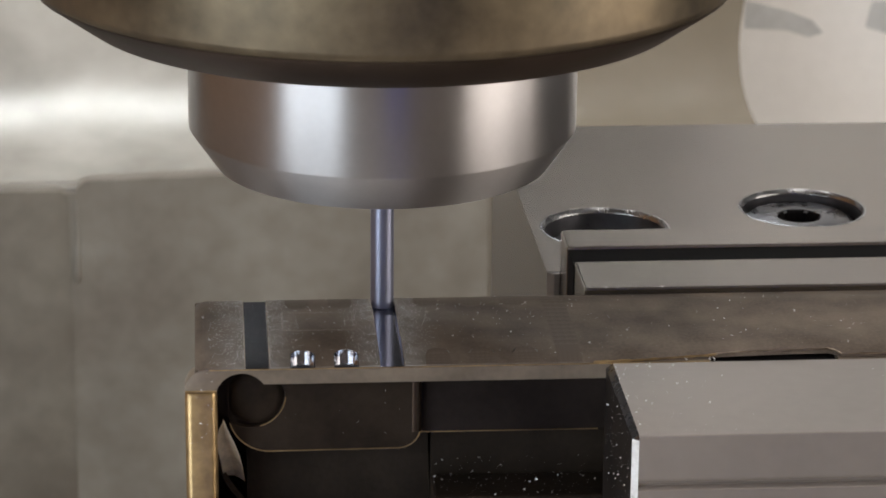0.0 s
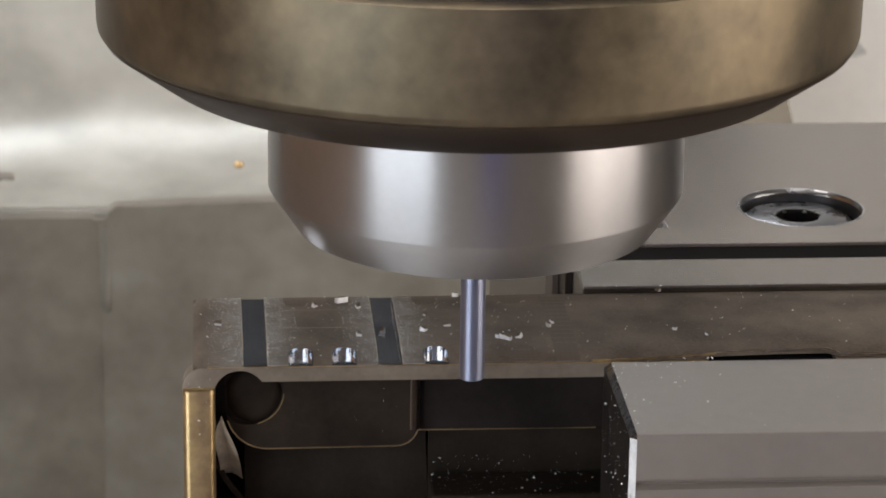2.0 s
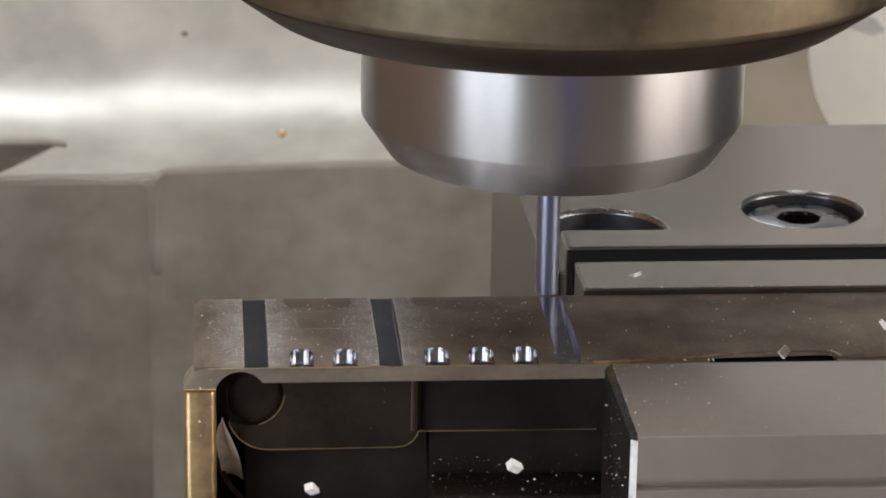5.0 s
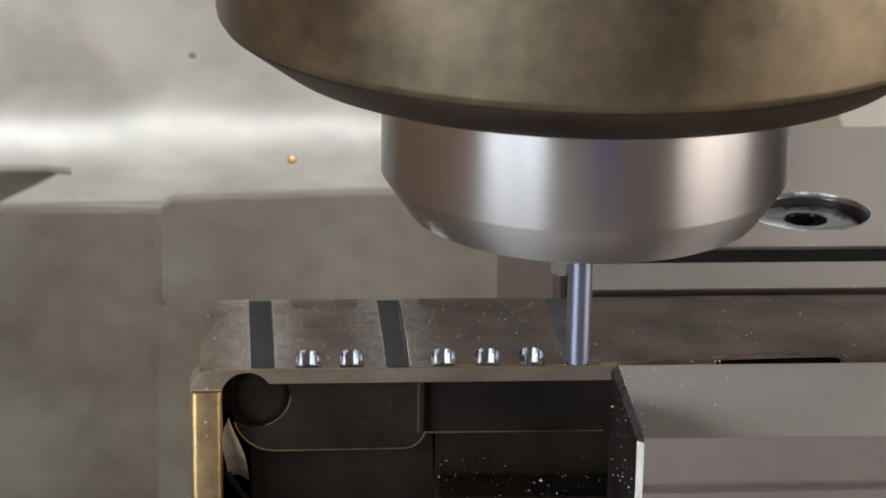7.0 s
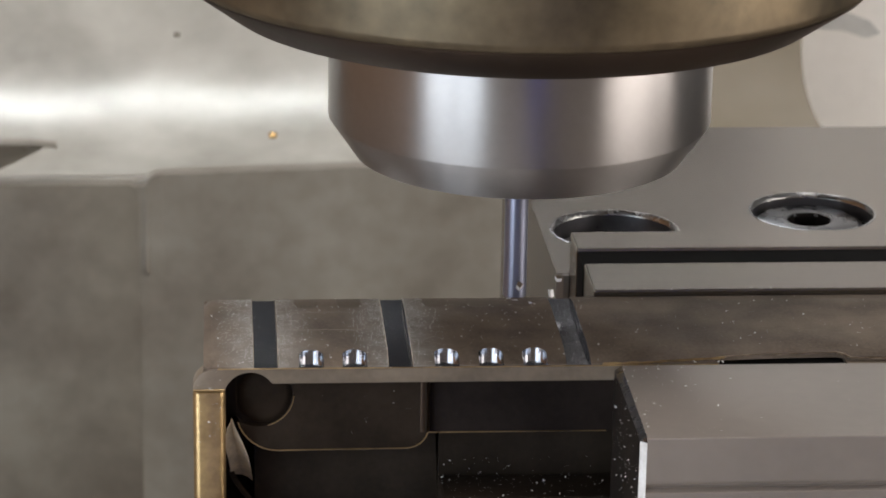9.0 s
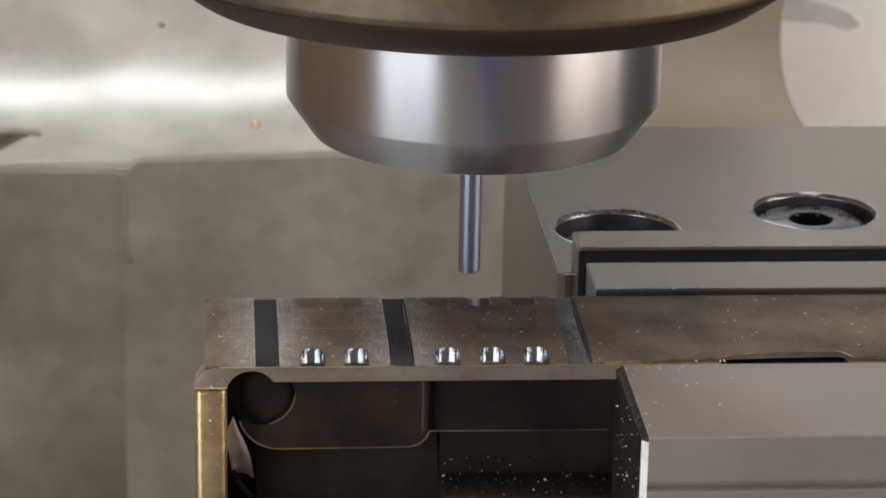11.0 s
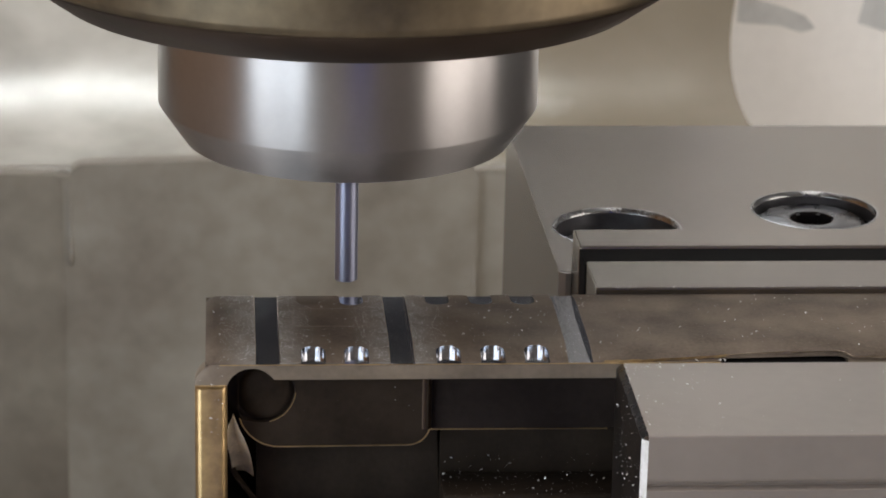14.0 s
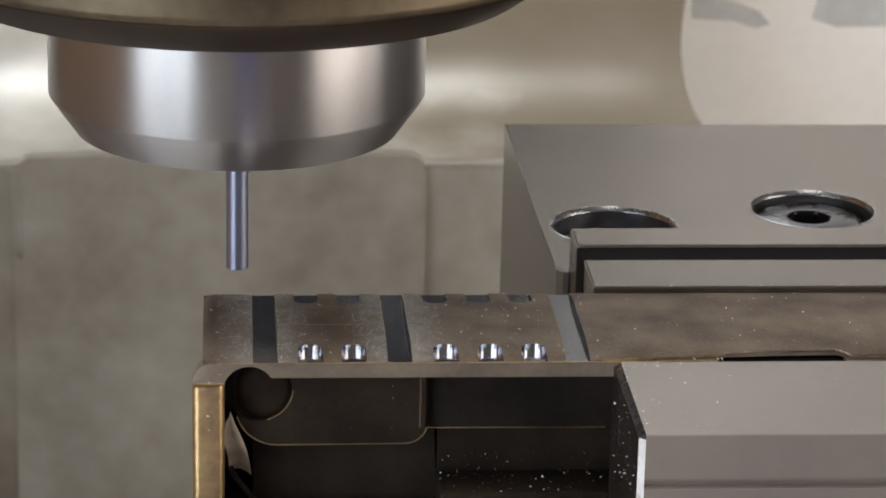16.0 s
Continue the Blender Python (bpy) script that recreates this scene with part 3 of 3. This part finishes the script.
def cover():
    c = thing("side_cover", "off-white painted machine cover beside the column", "machine cover")
    part("shell", block(150, 460, 620, 624, -899.9, 230, 1.5), WHITE, c)
    part("vent_slot", sheet([(163, -111), (178, -115), (187, -118.5), (190.9, -123), (186, -124.6), (178, -122), (163, -121)], [], 619.8, 620.6, "y"), VENT, c, "dull grey vent opening")
    part("vent_slot", sheet([(206, -121), (208, -112), (252, -108), (252, -124), (232, -123.7), (215, -124)], [], 619.8, 620.6, "y"), VENT, c, "dull grey vent opening")
    return c


SPINDLE, COLUMN, COVER = spindle(), column(), cover()

# ---- swarf: the metal that the cutter throws out ----


def flake(points, low, heights, shift):
    """A chip as a prism, round its own centre."""
    bm = bmesh.new()
    a = [bm.verts.new((x - shift[0], y - shift[1], low - shift[2])) for x, y in points]
    b = [bm.verts.new((x - shift[0], y - shift[1], h - shift[2])) for (x, y), h in zip(points, heights)]
    bm.faces.new(a[::-1])
    bm.faces.new(b)
    for i in range(len(a)):
        j = (i + 1) % len(a)
        bm.faces.new((a[i], a[j], b[j], b[i]))
    return bm


CHIPS = []
dice = random.Random(7)


def chip(points, time, stay):
    """A piece of the top that fills the cut until the cutter reaches it at the given time."""
    low = FLOOR_Z + 0.002
    heights = [max(crown(y) - 0.002, low + 0.02) for x, y in points]
    centre = (sum(x for x, y in points) / len(points), sum(y for x, y in points) / len(points), (low + max(heights)) / 2)
    ob = part("metal_chip", flake(points, low, heights, centre), UNCUT)
    ob.data.materials.append(CHIP)
    for face in ob.data.polygons:
        if face.index != 1 and not (face.normal.y < -0.9 and points[0][1] == 0.0):
            face.material_index = 1
    tagged(ob, "small bright curl of cut steel thrown from the workpiece", "metal chip", "chips from the cutter")
    ob.location = Vector(centre) * MM
    CHIPS.append((ob, centre, time, stay, dice.randrange(10 ** 6)))


def notch_chips(x, front, time, stay):
    def wall(px):
        bow = math.sqrt(max(0.0, CUTTER ** 2 - (px - x) ** 2))
        return FRONT_IN + bow if front else BACK_IN - bow

    ends = (0.0, 0.55, 1.1, 1.8, FRONT_IN) if front else (BACK, 25.1, 24.3, 23.5, 22.7, 21.8, BACK_IN)
    xs = [x - CUTTER + CUTTER * 2 * i / 5 for i in range(6)]

    def ragged(p):
        """Grid corners inside the cut move a little, so that no two chips are alike."""
        if p[0] in (xs[0], xs[-1]) or p[1] not in ends or p[1] == ends[0]:
            return p
        r = random.Random(int(p[0] * 1000) * 7919 + int(p[1] * 1000))
        return (p[0] + r.uniform(-0.17, 0.17), p[1] + r.uniform(-0.17, 0.17))

    def add(pts, when):
        pts = [ragged(q) for i, q in enumerate(pts) if abs(q[0] - pts[i - 1][0]) + abs(q[1] - pts[i - 1][1]) > 1e-4]
        chip(pts if front else pts[::-1], when + 0.04 * dice.random(), stay)

    for x0, x1 in zip(xs, xs[1:]):
        for y0, y1 in zip(ends, ends[1:]):
            add([(x0, y0), (x1, y0), (x1, y1), (x0, y1)], time + 0.04 * dice.random())
        xm = (x0 + x1) / 2
        add([(x0, ends[-1]), (x1, ends[-1]), (x1, wall(x1)), (xm, wall(xm)), (x0, wall(x0))], time + 0.04 + 0.05 * dice.random())


for x, time, stay in ((24.85, 1.38, 0.42), (30.6, 2.14, -0.14), (36.3, 3.04, -0.12)):
    notch_chips(x, True, time, stay)
for x, time, stay in ((36.3, 8.96, 0.14), (30.6, 10.34, 0.06), (24.7, 11.74, 0.06), (13.1, 13.51, -0.10), (7.3, 14.76, 0.02)):
    notch_chips(x, False, time, stay)
rows_y = [0.49 * i for i in range(10)] + [4.41 + (BACK - 4.41) * i / 14 for i in range(1, 15)]
for y0, y1 in zip(rows_y, rows_y[1:]):
    n = 5 if y0 < 4.4 else 3
    for k in range(n):
        x0, x1 = GROOVES[2] - CUTTER + CUTTER * 2 * k / n, GROOVES[2] - CUTTER + CUTTER * 2 * (k + 1) / n
        chip([(x0, y0), (x1, y0), (x1, y1), (x0, y1)], 3.87 + y0 * 0.036 * (0.3 if y0 < 4.4 else 1) + 0.03 * dice.random(), 0.0 if y0 < 4.4 else -0.1)


def fine_swarf():
    """Dust and curls that lie on the part, the jaws and in the hollow."""
    bm = bmesh.new()
    d = random.Random(3)

    def speck(x, y, z, size, up=(0, 0, 1)):
        turn = Euler((d.uniform(-0.6, 0.6), d.uniform(-0.6, 0.6), d.uniform(0, 6.3))).to_matrix()
        n = d.choice((3, 4, 5))
        stretch = d.uniform(0.5, 1.6)
        ring = [Vector((size * d.uniform(0.6, 1.2) * math.cos(math.tau * k / n), size * stretch * d.uniform(0.4, 1.1) * math.sin(math.tau * k / n), 0)) for k in range(n)]
        vs = [bm.verts.new(Vector((x, y, z + size * 0.3)) + turn @ v) for v in ring]
        tip = bm.verts.new(Vector((x, y, z + size * 0.3)) + turn @ Vector((0, 0, size * 0.55)))
        base = bm.verts.new(Vector((x, y, z + size * 0.3)) + turn @ Vector((0, 0, -size * 0.3)))
        for k in range(n):
            bm.faces.new((vs[k], vs[(k + 1) % n], tip))
            bm.faces.new((vs[(k + 1) % n], vs[k], base))

    def cutout(x, y):
        return any(abs(x - g) < CUTTER + 0.05 for g in GROOVES) or any(abs(x - n) < CUTTER + 0.1 and y < 4.3 for n in FRONT_NOTCHES) or any(abs(x - n) < CUTTER + 0.1 and y > 19.0 for n in BACK_NOTCHES)

    def small():
        return 0.026 + 0.15 * d.random() ** 7

    for _ in range(4600):
        near = d.random()
        if near < 0.16:
            x, y, size = d.uniform(-6, 45), d.uniform(0.3, 25.4), small()
        elif near < 0.95:
            side = d.choice((-1, 1))
            x, y, size = d.choice(GROOVES[:2]) + side * (CUTTER + 4.5 * d.random() ** 2), d.uniform(0.3, 25.4), 0.024 + 0.055 * d.random() ** 2
        else:
            x, y, size = d.uniform(45, 84), d.uniform(3.5, 25), small()
        if not cutout(x, y):
            speck(x, y, crown(y), size)
    for g in GROOVES:
        for _ in range(9):
            speck(g + d.uniform(-1.4, 1.4), d.uniform(0.3, 25), FLOOR_Z, small())
    for _ in range(110):
        speck(47.4 + 12 * d.random() ** 2.2, -0.6 - 24 * d.random() ** 1.4, -0.1, small() * 1.4)
    for _ in range(50):
        speck(47.4 + 36 * d.random(), -0.6 - 24 * d.random(), -0.1, small() * 0.8)
    for _ in range(130):
        speck(46.48, -24 + 23.5 * d.random(), -1 - 14 * d.random(), small() * 1.9)
    for _ in range(70):
        speck(d.uniform(47, 84), BACK + 0.3 + 0.5 * d.random() ** 2, 0.9, small())
    for _ in range(150):
        speck(24.6 + 22 * d.random(), 1.0 + 7.8 * d.random(), -19.0, small() * 1.7)
    for _ in range(60):
        speck(24.9 + 21.5 * d.random(), 9.18, -16.6 - 3 * d.random(), small() * 1.5)
    for _ in range(26):
        speck(d.uniform(-7.5, -3.8), -0.05, d.uniform(-12, -0.6), small() * 2.0)
    for _ in range(40):
        speck(d.uniform(-5, 46), 0.02, d.uniform(-0.4, -0.2), small() * 0.8)
    for _ in range(26):
        speck(d.uniform(3, 23), 4.55, d.uniform(-12, -3), small() * 0.7)
    for x in (56.9, 60.0, 60.5):
        speck(x, -0.3, 0.1, 0.36)
    tagged(part("fine_swarf", bm, CHIP), "bright specks of steel dust on workpiece and jaws", "swarf", kind="stuff")


fine_swarf()


def chip_path(centre, time, stay, seed):
    """At rest until cut, thrown up, for most a short rest on the top, then blown off to the table."""
    d = random.Random(seed)
    c = Vector(centre)

    def at(p, a=0, b=0, e=0):
        return pose(p[0] * MM, p[1] * MM, p[2] * MM, a, b, e)

    a, b, e = (d.uniform(-70, 70) for _ in range(3))
    end = Vector((d.uniform(150, 240) if d.random() < 0.75 else d.uniform(-80, 30), d.uniform(-130, -70), -99.5))
    rows = [(0, at(c)), (time, at(c))]
    up = c + Vector((d.uniform(2, 16), d.uniform(-8, 0) if c.y > 8 else d.uniform(0, 8), d.uniform(1.5, 8)))
    rows.append((time + 0.067, at(up, a, b, e)))
    t = time + 0.067
    if d.random() < 0.93:
        reach = d.uniform(-22, 22) if d.random() < 0.75 else d.uniform(-34, 52)
        spot = Vector((c.x + (reach if -5 < c.x + reach < 82 else -reach), d.uniform(5, 24), 1.15))
        if spot.x > 49 and d.random() < 0.4:
            spot.y, spot.z = d.uniform(-24, -2), 0.15
        if c.x > 40 and c.y < 8:
            spot = Vector((c.x + d.uniform(-8, 40), d.uniform(-24, 20), 1.15))
            if spot.y < 0:
                spot.x, spot.z = max(spot.x, 48.5), 0.15
        for x in GROOVES[:2]:
            if abs(spot.x - x) < 2.2:
                spot.z, spot.x = 0.05, x + d.uniform(-0.8, 0.8)
        rows += [(t + 0.067, at(spot, a * 0.3, b * 0.3, e)), (t + 0.17 + stay + 0.09 * d.random(), at(spot, a * 0.3, b * 0.3, e))]
        t = rows[-1][0]
        up = spot
    over = Vector((up.x + (end.x - up.x) * 0.4, d.uniform(-35, -8), up.z + 6 + 16 * d.random()))
    rows += [(t + 0.12, at(over, b, a, e * 0.5)), (t + 0.30, at(end, 0, 0, e)), (16, at(end, 0, 0, e))]
    return rows


def motions():
    """Spindle, column and cover travel together; heights never change."""
    rows = [(t, pose(x * MM, y * MM, 0)) for t, x, y in (
        (0.00, 18.89, 23.31), (0.20, 19.11, 17.56), (0.50, 18.98, 9.23), (0.70, 19.07, 2.51), (1.00, 19.24, -5.40), (1.20, 23.90, -4.71), (1.50, 24.90, 1.56), (1.70, 25.01, -1.28), (2.00, 28.90, -5.00),
        (2.20, 30.88, -2.51), (2.50, 30.79, -0.74), (2.70, 31.88, -4.85), (3.00, 36.61, -2.71), (3.20, 36.77, 2.33), (3.50, 36.89, -4.63), (3.70, 41.60, -4.72), (4.00, 42.10, 2.24), (4.20, 41.85, 7.55),
        (4.50, 41.88, 15.53), (4.90, 41.89, 25.53), (5.20, 41.89, 30.02), (5.60, 41.89, 25.00), (6.00, 41.93, 15.48), (6.30, 42.04, 8.30), (6.50, 42.21, 3.95), (6.70, 42.50, -1.37), (7.00, 42.25, 1.32),
        (7.20, 42.00, 6.45), (7.50, 41.98, 15.15), (7.70, 41.72, 20.52), (8.00, 41.72, 30.46), (8.20, 41.88, 36.84), (8.50, 37.84, 39.27), (8.70, 36.02, 36.26), (9.00, 36.10, 27.20), (9.20, 36.26, 20.99),
        (9.35, 36.20, 20.98), (9.70, 35.60, 38.56), (9.95, 31.00, 39.13), (10.20, 30.50, 34.42), (10.45, 30.61, 23.31), (10.65, 30.61, 20.80), (11.00, 30.40, 37.36), (11.15, 29.60, 39.34), (11.30, 26.63, 39.30),
        (11.50, 24.46, 36.38), (11.70, 24.56, 31.03), (11.90, 24.80, 24.22), (12.00, 24.69, 21.13), (12.10, 24.59, 20.68), (12.20, 24.15, 20.93), (12.50, 24.32, 37.35), (12.70, 20.97, 38.56), (13.00, 14.17, 38.57),
        (13.20, 12.88, 35.31), (13.40, 12.91, 29.61), (13.50, 12.88, 26.93), (13.60, 12.98, 20.87), (13.70, 13.02, 20.29), (14.00, 12.89, 33.22), (14.20, 12.84, 38.68), (14.50, 7.01, 38.07), (14.70, 7.14, 32.47),
        (14.90, 7.21, 25.84), (15.00, 7.29, 21.23), (15.10, 7.21, 19.88), (15.50, 7.07, 35.88), (15.70, 5.04, 38.82), (16.00, -1.79, 37.47))]
    low = [(t, pose(0, 0, -1.2 * MM) @ m) for t, m in rows]
    for ob, track in ((SPINDLE, rows), (COLUMN, low), (COVER, rows)):
        walk(ob, track)
    for ob, centre, time, stay, seed in CHIPS:
        walk(ob, chip_path(centre, time, stay, seed))


motions()
